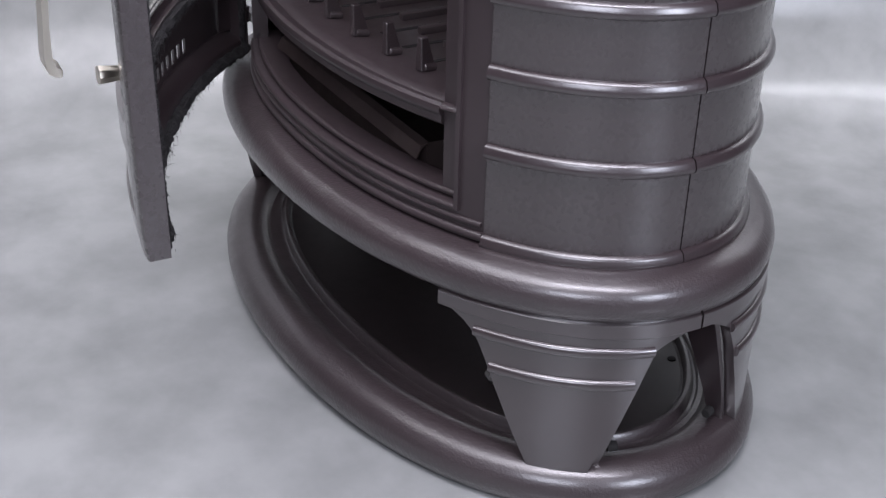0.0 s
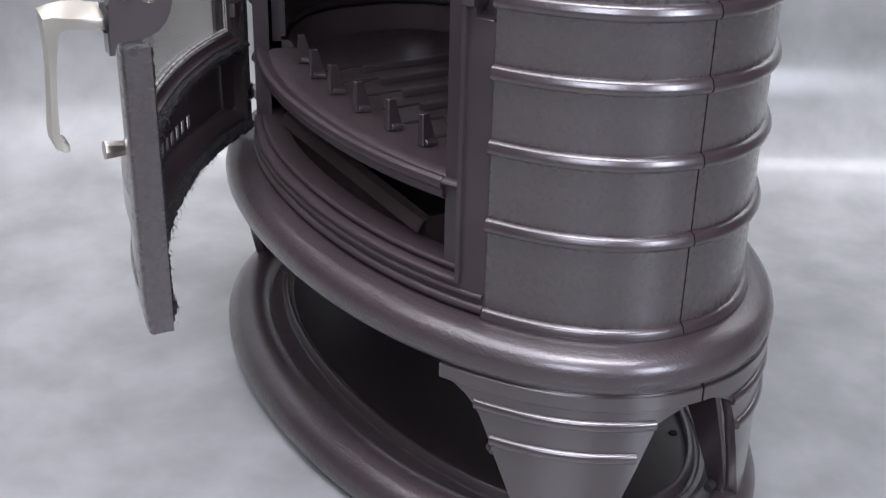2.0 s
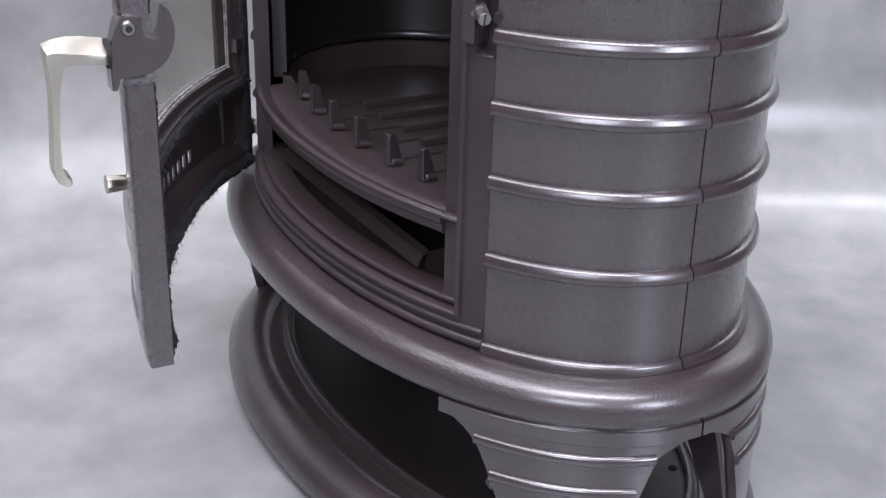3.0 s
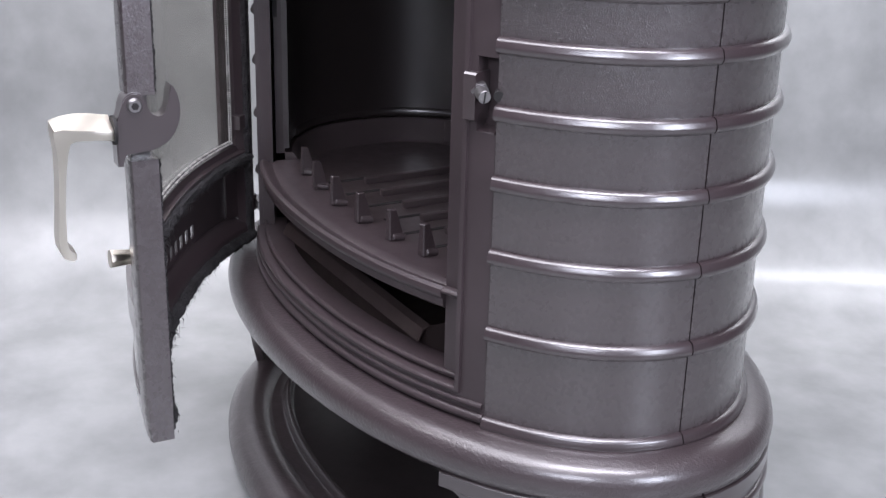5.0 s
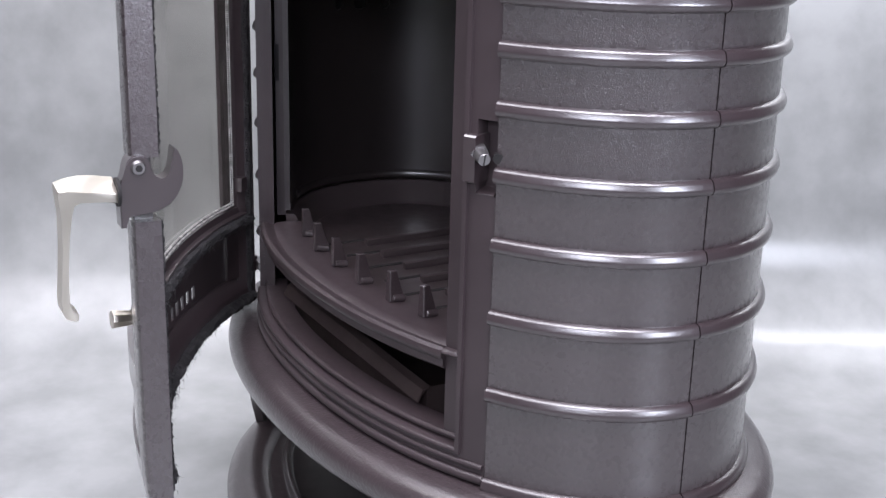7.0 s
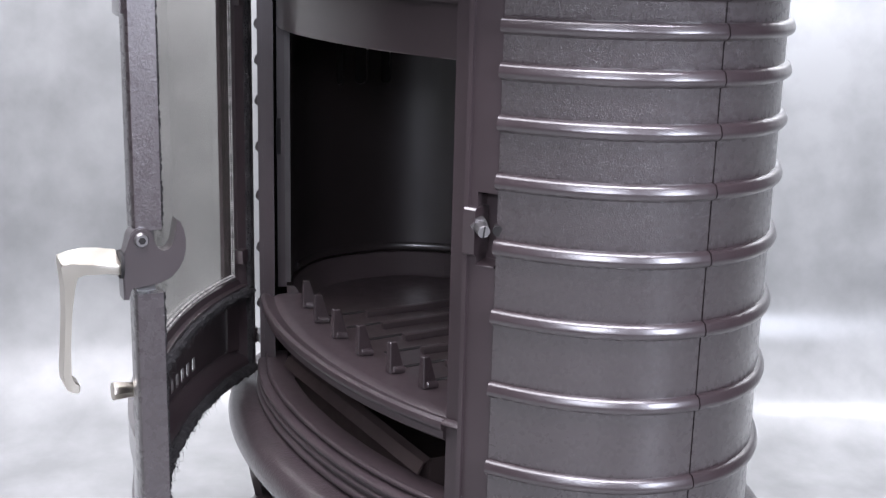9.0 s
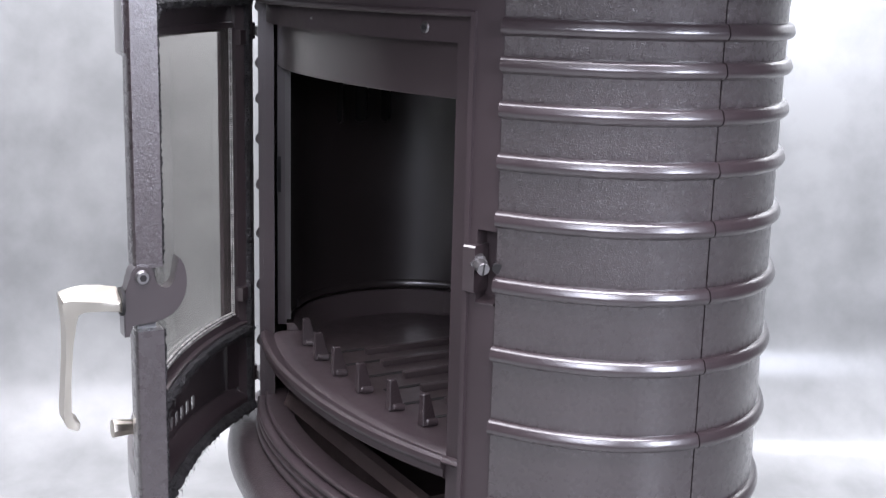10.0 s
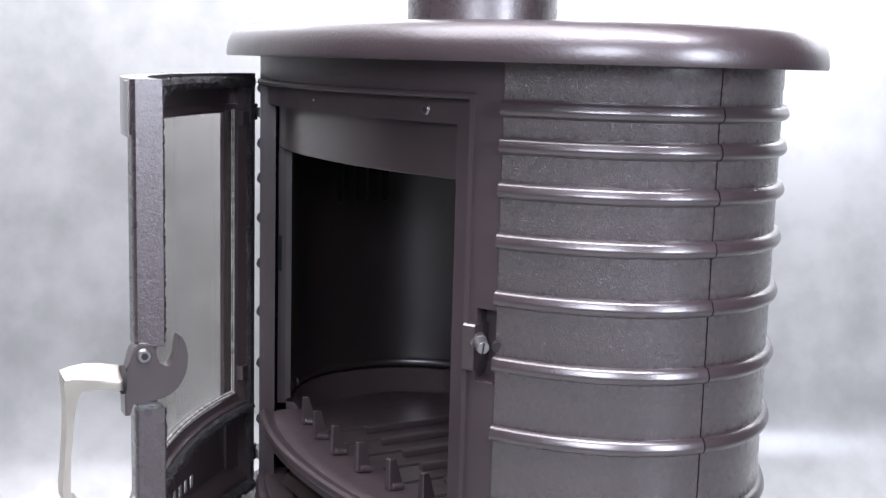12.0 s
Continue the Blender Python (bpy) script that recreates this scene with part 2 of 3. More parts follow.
def leg(sign_x, sign_y):
    """One leg of the base: a curved plate that narrows downwards, with two beads across it."""
    def at(deg, off):
        x, y = oval(deg, off)
        return x * sign_x, -y * sign_y
    rows = [(0.195, -49.2, -0.25), (0.182, -49.2, -0.25), (0.177, -48.4, -0.4), (0.172, -46.6, -3.2), (0.166, -44.6, -6.4), (0.160, -43.3, -8.6), (0.150, -41.8, -9.8),
            (0.134, -40.3, -11.6), (0.115, -38.8, -13.0), (0.095, -37.0, -14.8), (0.065, -34.3, -17.3), (0.036, -31.3, -20.0)]
    bm = bmesh.new()
    cols = 22
    front, back = [], []
    for z, a0, a1 in rows:
        o = 0.0245
        front.append([bm.verts.new((*at(a0 + (a1 - a0) * i / cols, o), z)) for i in range(cols + 1)])
        back.append([bm.verts.new((*at(a0 + (a1 - a0) * i / cols, o - 0.010), z)) for i in range(cols + 1)])
    for r in range(len(rows) - 1):
        for i in range(cols):
            bm.faces.new((front[r][i], front[r][i + 1], front[r + 1][i + 1], front[r + 1][i]))
            bm.faces.new((back[r][i], back[r + 1][i], back[r + 1][i + 1], back[r][i + 1]))
        for i in (0, cols):
            bm.faces.new((front[r][i], front[r + 1][i], back[r + 1][i], back[r][i]))
    for r in (0, len(rows) - 1):
        for i in range(cols):
            bm.faces.new((front[r][i], front[r][i + 1], back[r][i + 1], back[r][i]))
    ob = part("leg", bm, IRON, stove, angle=50)
    for z, a0, a1 in ((0.1595, -42.6, -9.2), (0.1285, -39.5, -12.5)):
        part("bead", swept(half_round(0.0245, z, 0.0048, 0.0038), a0, a1, 30, curve=at), IRON, ob)
    # gusset behind the leg, towards the stove's end, with its bolt
    gus = [(0.187, -0.030), (0.150, -0.020), (0.110, -0.010), (0.075, -0.003), (0.0395, 0.002)]
    bm = bmesh.new()
    rings = []
    for k, (z, o) in enumerate(gus):
        a = -4.5 - 13.0 * ((0.187 - z) / 0.1475)
        rings.append([bm.verts.new((*at(a + da, oo), z)) for da, oo in ((0, 0.0155), (0, o), (-1.3, o), (-1.3, 0.0155))])
    for p, q in zip(rings, rings[1:]):
        for i in range(4):
            bm.faces.new((p[i], p[(i + 1) % 4], q[(i + 1) % 4], q[i]))
    bm.faces.new(rings[0])
    bm.faces.new(rings[-1][::-1])
    part("gusset", bm, IRON, ob, angle=30)
    x0, y0 = at(-15.4, 0.006)
    x1, y1 = at(-13.0, 0.006)
    part("bolt", rod(bmesh.new(), (x0, y0, 0.052), (x1, y1, 0.052), 0.0048, 0.0044, 14, 0.0006), DARK, ob)
    # shoulder strip under the skirt
    part("shoulder", swept(rect(0.0235, 0.0268, 0.1735, 0.1880, 0.0012), -49.3, -0.2, 30, curve=at), IRON, ob)
    return ob


for sx, sy in ((1, 1), (1, -1), (-1, 1), (-1, -1)):
    leg(sx, sy if sy == 1 else -1)

skirt = [(-0.030, 0.1875), (0.020, 0.1880), (0.0255, 0.1895), (0.0295, 0.1935), (0.0318, 0.1995), (0.0322, 0.2055), (0.0305, 0.2125), (0.0265, 0.2180), (0.0205, 0.2220), (0.013, 0.2240), (0.003, 0.2245), (-0.030, 0.2245)]


def skirt_plan(deg, off):
    """The skirt's bulge is a little flatter at the back quarter by the seam."""
    w = max(0.0, math.cos(radians(deg - 42))) ** 4
    return oval(deg, off - (0.0048 * w if off > 0.010 else 0.0))


part("skirt", swept(skirt, 0, 360, 200, curve=skirt_plan), RIM_IRON, stove, "bulging cast iron skirt under the body")

# ---- stove: body ----
EDGE = 44.6                      # where the ribbed side panels meet the front
Z0, Z1 = 0.2245, 0.7165


def panel_profile(thick=0.010):
    pts = [(-0.003 - thick, Z0), (-0.003, Z0)]
    pts += [(-0.003, 0.7010), (-0.0024, 0.7020), (-0.0024, Z1), (-0.003 - thick, Z1)]
    return pts


for name, a0, a1 in (("side_panel", -EDGE, -1.85), ("side_panel", -1.50, EDGE), ("side_panel", 180 - EDGE, 180.9), ("side_panel", 181.2, 180 + EDGE)):
    side = part(name, swept(panel_profile(), a0, a1, 44), PANEL, stove, "ribbed cast iron side panel")
    for z in RIBS:
        rib = [(-0.006, z - 0.0080), (-0.003, z - 0.0080), (0.0006, z - 0.0066), (0.0025, z - 0.0048), (0.0032, z - 0.0026), (0.0031, z - 0.0008), (0.0024, z + 0.0006),
               (0.0020, z + 0.0022), (0.0010, z + 0.0040), (-0.0010, z + 0.0050), (-0.003, z + 0.0054), (-0.006, z + 0.0054)]
        part("rib", swept(rib, a0 - (0.05 if a0 < -1 else 0), a1, 44), RIB_IRON, side)
part("back_panel", swept(rect(-0.013, -0.004, Z0, Z1), EDGE + 0.1, 180 - EDGE - 0.1, 50), IRON, stove, "plain cast iron back panel")
part("seam_lining", swept(rect(-0.0185, -0.0140, Z0, Z1), -EDGE, EDGE, 40), DARK, stove)
part("seam_lining", swept(rect(-0.0185, -0.0140, Z0, Z1), 180 - EDGE, 180 + EDGE, 40), DARK, stove)

OPEN = 54.7                      # the openings' right jamb, from the oval's axis
def front_frame():
    f0, f1 = -180 + EDGE + 0.15, -EDGE - 0.15
    l, r = -180 + OPEN, -OPEN
    bm = bmesh.new()
    face, seat, inner = -0.004, -0.0125, -0.034
    t0, t1 = -180 + 50.5, -50.5        # the raised edge round the door's seat
    sweep(bm, rect(inner, face, Z0, 0.2515), f0, f1, 80)
    sweep(bm, rect(inner, seat, 0.2515, 0.2590), t0, t1, 70)
    sweep(bm, rect(inner, face, 0.6885, Z1), f0, f1, 80)
    sweep(bm, rect(inner, seat, 0.668, 0.6885), t0, t1, 70)
    # right stile with a pocket for the latch
    sweep(bm, rect(inner, seat, 0.2590, 0.668), r, t1, 6)
    sweep(bm, rect(inner, face, 0.2515, 0.470), t1, f1, 8)
    sweep(bm, rect(inner, face, 0.5285, 0.6885), t1, f1, 8)
    sweep(bm, rect(inner, face, 0.470, 0.5285), t1, -48.5, 4)
    sweep(bm, rect(inner, -0.018, 0.470, 0.5285), -48.5, -46.2, 4)
    # left stile
    sweep(bm, rect(-0.0205, seat, 0.2590, 0.668), t0, l, 6)
    sweep(bm, rect(-0.0205, face, 0.2515, 0.6885), f0, t0, 8)
    # sill between the two openings
    sill = [(-0.060, 0.3135), (-0.012, 0.3135), (-0.0085, 0.3165), (-0.0085, 0.3225), (-0.0060, 0.3245), (-0.0050, 0.3280), (-0.0060, 0.3315), (-0.0090, 0.3335), (-0.0125, 0.3330), (-0.0160, 0.3300),
            (-0.0200, 0.3295), (-0.0235, 0.3318), (-0.0300, 0.3325), (-0.0600, 0.3330)]
    sweep(bm, sill, l, r, 70)
    part("front_frame", bm, SATIN, stove, "cast iron front frame with two openings")
    # beads round the seat and along the foot
    part("bead", swept(half_round(face, 0.6905, 0.0028, 0.0030), t0, t1, 60), SATIN, stove)
    part("bead", swept(half_round(face, 0.2490, 0.0026, 0.0030), t0, t1, 60), SATIN, stove)
    part("bead", swept(half_round(seat, 0.2560, 0.0026, 0.0030), t0 + 1, t1 - 1, 60), SATIN, stove)
    part("bead", swept(half_round(seat, 0.3300, 0.0034, 0.0066), r, t1 - 0.3, 6), SATIN, stove)
    part("bead", swept(half_round(face, 0.2405, 0.0028, 0.003), -180 + 46, -45.2, 60), SATIN, stove)
    part("bead", swept(half_round(face, 0.2300, 0.0042, 0.0046), -180 + 45.2, -44.9, 60), SATIN, stove)
    part("bead", swept(rect(face - 0.004, face + 0.0032, 0.2470, 0.6925, 0.0012), t1 - 0.1, t1 + 0.7, 3), SATIN, stove)
    part("bead", swept(rect(face - 0.004, face + 0.0006, 0.2470, 0.6925, 0.0003), t0 - 0.7, t0 + 0.1, 3), SATIN, stove)


front_frame()
part("lintel", swept(rect(-0.030, -0.024, 0.6235, 0.6690, 0.001), -180 + OPEN - 3, -OPEN + 3, 60), IRON, stove, "curved deflector strip over the firebox")


def liner(deg, off=0.0):
    """The plan of the firebox lining: a blunter oval, set a little to the back."""
    a, b, n, k = 0.288, 0.156, 2.4, 2 / 2.4
    c, q = math.cos(radians(deg)), math.sin(radians(deg))
    x, y = a * math.copysign(abs(c) ** k, c), b * math.copysign(abs(q) ** k, q)
    gx, gy = math.copysign(abs(x / a) ** (n - 1) / a, x), math.copysign(abs(y / b) ** (n - 1) / b, y)
    g = math.hypot(gx, gy)
    return x + off * gx / g, y + off * gy / g + 0.010


def firebox():
    bm = bmesh.new()
    lo, hi = -52, 232
    o0, o1 = 0.0035, 0.0095
    zb, zt = 0.5465, 0.598
    sweep(bm, rect(o0, o1, 0.345, zb), lo, hi, 120, curve=liner)
    sweep(bm, rect(o0, o1, zt, 0.700), lo, hi, 120, curve=liner)
    half = 1.75
    slots = [172.3, 180.2, 187.3]
    edges = [lo] + [e for c in slots for e in (c - half, c + half)] + [hi]
    for a0, a1 in zip(edges[0::2], edges[1::2]):
        sweep(bm, rect(o0, o1, zb, zt), a0, a1, max(3, int((a1 - a0) / 3)), curve=liner)
    for c in slots:
        for k in range(8):
            u = (k + 0.5) / 4 - 1
            sweep(bm, rect(o0, o1, zb, zb + 0.0005 + 0.0065 * (1 - math.sqrt(1 - u * u))), c + half * (k / 4 - 1), c + half * ((k + 1) / 4 - 1), 1, curve=liner)
    part("firebox_wall", bm, SHADED_IRON, stove, "smooth cast iron firebox lining with three slots, darkened for shade")
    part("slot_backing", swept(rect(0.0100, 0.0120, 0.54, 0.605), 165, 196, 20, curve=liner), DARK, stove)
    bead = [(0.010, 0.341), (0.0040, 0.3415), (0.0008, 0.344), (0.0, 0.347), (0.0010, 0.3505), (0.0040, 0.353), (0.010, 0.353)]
    part("firebox_bead", swept(bead, lo + 16, hi - 16, 110, curve=liner), SHADED_IRON, stove)
    part("firebox_pan", swept([(0.008, 0.3405), (0.0005, 0.3405), (-0.0020, 0.3385), (-0.0130, 0.3185), (-0.0175, 0.3150), (-0.0175, 0.308), (0.008, 0.308)], lo, hi, 110, curve=liner), PANIRON, stove, "sloping edge of the firebox floor")
    bm = swept([(-0.034, 0.3085), (-0.034, 0.3150)], 0, 360, 100, closed=False)
    bm.faces.new([v for v in bm.verts if v.co.z > 0.312])
    part("firebox_floor", bm, PANIRON, stove, "dark cast iron grate plate")
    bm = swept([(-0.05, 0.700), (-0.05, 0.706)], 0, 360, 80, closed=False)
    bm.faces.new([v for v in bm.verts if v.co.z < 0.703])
    part("firebox_roof", bm, SHADED_IRON, stove)
    bm = swept([(-0.028, 0.2185), (-0.028, 0.2240)], 0, 360, 80, closed=False)
    bm.faces.new([v for v in bm.verts if v.co.z > 0.221])
    bm.faces.new([v for v in bm.verts if v.co.z < 0.221])
    part("ash_floor", bm, SHADED_IRON, stove, "floor of the ash chamber, darkened for shade")
    # raised bars of the grate with slots beside them
    for i in range(9):
        x = -0.1335 + 0.0445 * i
        bm = bmesh.new()
        box(bm, x - 0.001, x + 0.008, -0.060 - 0.003 * (i % 2), 0.095, 0.3145, 0.3218, None, 0.0018)
        part("grate_bar", bm, PANIRON, stove)
        bm = bmesh.new()
        for y0, y1 in ((-0.095, -0.045), (-0.03, 0.02), (0.035, 0.085)):
            box(bm, x - 0.0165, x - 0.0115, y0, y1, 0.3140, 0.3156)
        part("grate_slot", bm, DARK, stove)
    for a in (144.0, 36.0):
        part("bracket", swept(rect(-0.014, 0.001, 0.3145, 0.3440, 0.001), a - 1.6, a + 1.6, 3, curve=liner), PANIRON, stove)
    # upright strip behind the hinge-side jamb, with its long slot
    for a0, a1 in ((-133.0, -130.0), (-50.0, -47.0)):
        part("side_strip", swept(rect(-0.0330, -0.0235, 0.3340, 0.6900), a0, a1, 4), SATIN, stove)
    part("strip_slot", swept(rect(-0.0275, -0.0228, 0.4840, 0.5230), -131.2, -129.8, 3), DARK, stove)


firebox()


def tooth(deg):
    """An upright log stop on the sill, wide at its foot."""
    x, y = oval(deg, -0.0475)
    x2, y2 = oval(deg, -0.060)
    out = Vector((x - x2, y - y2, 0)).normalized()
    along = Vector((-out.y, out.x, 0))
    m = Matrix.Translation((x, y, 0.3335)) @ Matrix((along, out, Vector((0, 0, 1)))).transposed().to_4x4()
    bm = bmesh.new()
    h = 0.0290
    foot = [(-0.0042, -0.0135), (0.0042, -0.0135), (0.0042, 0.0030), (-0.0042, 0.0030)]
    head = [(-0.0030, -0.0050), (0.0030, -0.0050), (0.0030, 0.0022), (-0.0030, 0.0022)]
    lo = [bm.verts.new(m @ Vector((px, py, 0))) for px, py in foot]
    hi = [bm.verts.new(m @ Vector((px, py, h))) for px, py in head]
    for i in range(4):
        bm.faces.new((lo[i], lo[(i + 1) % 4], hi[(i + 1) % 4], hi[i]))
    bm.faces.new(hi)
    bm.faces.new(lo[::-1])
    bmesh.ops.bevel(bm, geom=list(bm.edges), offset=0.0008, segments=1, affect="EDGES")
    rod(bm, m @ Vector((0.0036, 0.0000, 0.0034)), m @ Vector((0.0046, -0.0120, 0.0018)), 0.0033, 0.0036, 12, 0.0008)
    part("log_stop", bm, RIM_IRON, stove, "tapered cast iron log stop", angle=30)


for deg in (-58.5, -67, -76, -85.7, -94.4, -103.7, -113.6):
    tooth(deg)

# ---- stove: top ----
cap = [(-0.060, 0.7165), (0.0305, 0.7165), (0.0312, 0.7195), (0.0302, 0.7290), (0.0268, 0.7372), (0.0208, 0.7432), (0.0127, 0.7464), (0.002, 0.7475), (-0.060, 0.748)]
bm = swept(cap, 0, 360, 200, closed=False)
bm.faces.new([v for v in bm.verts if v.co.z > 0.7478])
bm.faces.new([v for v in bm.verts if v.co.z < 0.7170 and abs(v.co.x) < A - 0.055 and abs(v.co.y) < B - 0.055])
part("top_plate", bm, IRON_ROUGH, stove, "thick oval cast iron top plate with rounded edge")

flue = tagged(empty("flue_pipe", (-0.0025, -0.0045, 0.748)), "dark iron flue collar standing on stove top", "pipe")
bm = bmesh.new()
prof = [(0.064, 0.0), (0.0720, 0.0), (0.0720, 0.22), (0.064, 0.22)]
rings = [[bm.verts.new((r * math.cos(2 * math.pi * i / 64), r * math.sin(2 * math.pi * i / 64), z)) for r, z in prof] for i in range(64)]
for i in range(64):
    for j in range(4):
        bm.faces.new((rings[i][j], rings[(i + 1) % 64][j], rings[(i + 1) % 64][(j + 1) % 4], rings[i][(j + 1) % 4]))
part("pipe_wall", bm, EDGE_IRON, flue)

# ---- stove: door, built shut on the oval and swung about its hinge ----
HX, HY = -0.2520, -0.1440
SWING = radians(-28.0)
TURN = Matrix.Translation((HX, HY, 0)) @ Matrix.Rotation(SWING, 4, "Z") @ Matrix.Translation((-HX, -HY, 0))


def swung(deg, off):
    v = TURN @ Vector((*oval(deg, off), 0))
    return v.x, v.y


def loft(bm, stations, curve=swung):
    """Join profiles of (off, z) set at the given angles, and cap both ends."""
    rings = [[bm.verts.new((*curve(a, o), z)) for o, z in prof] for a, prof in stations]
    n = len(rings[0])
    for p, q in zip(rings, rings[1:]):
        for j in range(n):
            bm.faces.new((p[j], q[j], q[(j + 1) % n], p[(j + 1) % n]))
    bm.faces.new(rings[0])
    bm.faces.new(rings[-1][::-1])
    return bm


DB, DT = 0.2335, 0.6980          # the door's lower and upper edge
D0, D1 = -180 + 47.2, -49.2      # its hinge edge and free edge
OI, OO = -0.003, 0.0175          # its inner and outer face
GZ0, GZ1 = 0.3480, 0.6600        # the glazed opening
GA0, GA1 = -128.2, -54.0


def slab(z0, z1, trim=0.0):
    """The door's section at an end; its outer face runs in towards the foot."""
    o = OO - trim
    if z0 < 0.30:
        return [(OI, z0), (o - 0.0026, z0), (o - 0.0014, z0 + 0.008), (o - 0.0006, z0 + 0.020), (o, z0 + 0.036), (o, z1), (OI, z1)]
    return [(OI, z0), (o, z0), (o, z0 + 0.004), (o, z0 + 0.008), (o, z0 + 0.012), (o, z1), (OI, z1)]


def edge_stile(z0, z1):
    return loft(bmesh.new(), [(D1 - 4.2, slab(z0, z1)), (D1 - 2.0, slab(z0, z1)), (D1 - 0.5, slab(z0, z1, 0.0002)), (D1, slab(z0, z1, 0.0016))])


def door():
    bm = bmesh.new()
    low, top = D0, D1 - 4.2
    # bottom rail, with a slope up to the recess
    sweep(bm, [(OI, DB), (OO - 0.0040, DB), (OO - 0.0020, DB + 0.008), (OO - 0.0006, 0.262), (0.0100, 0.262), (0.0060, 0.2590), (OI + 0.001, 0.2510), (OI, 0.2475)], low, top, 60, curve=swung)
    # rail under the glass: two steps
    sweep(bm, [(OI, 0.3200), (0.0100, 0.3150), (OO, 0.3150), (OO, GZ0 - 0.008), (0.0135, GZ0 - 0.008), (0.0135, GZ0 - 0.004), (0.0045, GZ0 - 0.004), (0.0025, GZ0 - 0.010), (OI, GZ0 - 0.011)], low, top, 60, curve=swung)
    # head rail
    sweep(bm, [(OI, 0.6835), (0.0095, 0.6825), (0.0095, GZ1 + 0.006), (0.0065, GZ1 + 0.005), (0.0065, GZ1 - 0.001), (0.0135, GZ1 - 0.001), (0.0135, GZ1 - 0.004), (OO, GZ1 - 0.004), (OO, DT), (OI, DT)], low, top, 60, curve=swung)
    # hinge stile
    zd = GZ1 + 0.004
    loft(bm, [(D0, rect(OI, OO, DB, DT)), (-130.4, rect(OI, OO, DB, DT)), (-130.3, rect(OI + 0.001, OO, DB, DT)), (-128.4, rect(0.0045, OO, DB + 0.001, DT - 0.001))])
    loft(bm, [(-128.4, rect(0.0045, OO, 0.262, 0.3150)), (-125.5, rect(0.0100, OO, 0.262, 0.3150))])
    loft(bm, [(-128.4, rect(0.0130, OO, GZ0 - 0.01, zd)), (-124.9, rect(0.0130, OO, GZ0 - 0.01, zd))])
    d = part("door", bm, IRON, stove, "curved cast iron door, swung open", angle=30)
    part("edge_stile", edge_stile(DB, 0.4600), EDGE_IRON, d, "rough cast edge of the door")
    part("edge_stile", edge_stile(0.5070, DT), EDGE_IRON, d, "rough cast edge of the door")
    part("latch_bed", swept(rect(OI + 0.004, OO - 0.003, 0.4590, 0.5080), D1 - 4.2, D1 - 1.7, 4, curve=swung), SHADED_IRON, d)
    bm = bmesh.new()
    sweep(bm, rect(OO - 0.001, OO + 0.002, 0.6590, DT - 0.001, 0.001), D1 - 5, D1 - 1.4, 4, curve=swung)
    part("corner_boss", bm, IRON, d)
    # recess panel with its row of air slots
    bm = bmesh.new()
    o0, o1 = 0.0125, 0.0150
    a0, a1 = -128, top
    slots = [(-111.7 + 2.72 * k, -110.4 + 2.72 * k) for k in range(6)]
    sweep(bm, rect(o0, o1, 0.262, 0.2675), a0, a1, 50, curve=swung)
    sweep(bm, rect(o0, o1, 0.2815, 0.3150), a0, a1, 50, curve=swung)
    edges = [a0] + [e for s in slots for e in s] + [a1]
    for e0, e1 in zip(edges[0::2], edges[1::2]):
        sweep(bm, rect(o0, o1, 0.2675, 0.2815), e0, e1, max(2, int((e1 - e0) / 2)), curve=swung)
    part("recess_panel", bm, IRON, d, "dark panel pierced by narrow air slots")
    g = part("glass", swept(rect(0.0085, 0.0115, GZ0 - 0.006, GZ1 + 0.002), GA0 + 0.6, GA1 + 0.6, 50, curve=swung), GLASS, d, "clear curved glass pane")
    g.visible_shadow = False
    for z in (0.3705, 0.6500):
        part("glass_clip", swept(rect(OI - 0.001, 0.008, z - 0.0075, z + 0.0075, 0.001), -131.2, -127.6, 4, curve=swung), IRON, d, "small iron clip holding the glass")
    return d


door_ob = door()


def rope(name, path, r, mat, hairs=0, hair=0.004, jitter=0.25, drop=0.0):
    """A soft rope along a path of points, uneven in girth, with stray fibres."""
    rnd = random.Random(len(path) * 7 + hairs)
    bm = bmesh.new()
    rings = []
    for i, p in enumerate(path):
        p = Vector(p)
        d = (Vector(path[min(i + 1, len(path) - 1)]) - Vector(path[max(i - 1, 0)])).normalized()
        u = d.orthogonal().normalized() if abs(d.z) > 0.9 else Vector((0, 0, 1))
        v = d.cross(u).normalized()
        rings.append([bm.verts.new(p + (u * math.cos(a) + v * math.sin(a)) * r * (1 + jitter * (rnd.random() - 0.5) * 2)) for a in [2 * math.pi * k / 8 for k in range(8)]])
    for p, q in zip(rings, rings[1:]):
        for j in range(8):
            bm.faces.new((p[j], q[j], q[(j + 1) % 8], p[(j + 1) % 8]))
    bm.faces.new(rings[0][::-1])
    bm.faces.new(rings[-1])
    for _ in range(hairs):
        p = Vector(rnd.choice(path)) + Vector((rnd.gauss(0, r * 0.5), rnd.gauss(0, r * 0.5), rnd.gauss(0, r * 0.5)))
        w = Vector((rnd.gauss(0, 1), rnd.gauss(0, 1), rnd.gauss(-drop, 1))).normalized()
        s = w.orthogonal().normalized() * 0.00030
        tip = p + w * (r + hair * rnd.random()) + Vector((0, 0, -0.0006))
        bm.faces.new([bm.verts.new(x) for x in (p + s, p - s, tip)])
    return part(name, bm, mat, door_ob)


def along(a0, a1, off, z, n=90):
    return [(*swung(a0 + (a1 - a0) * i / n, off), z) for i in range(n + 1)]


def upright(a, off, z0, z1, n=110):
    return [(*swung(a, off), z0 + (z1 - z0) * i / n) for i in range(n + 1)]


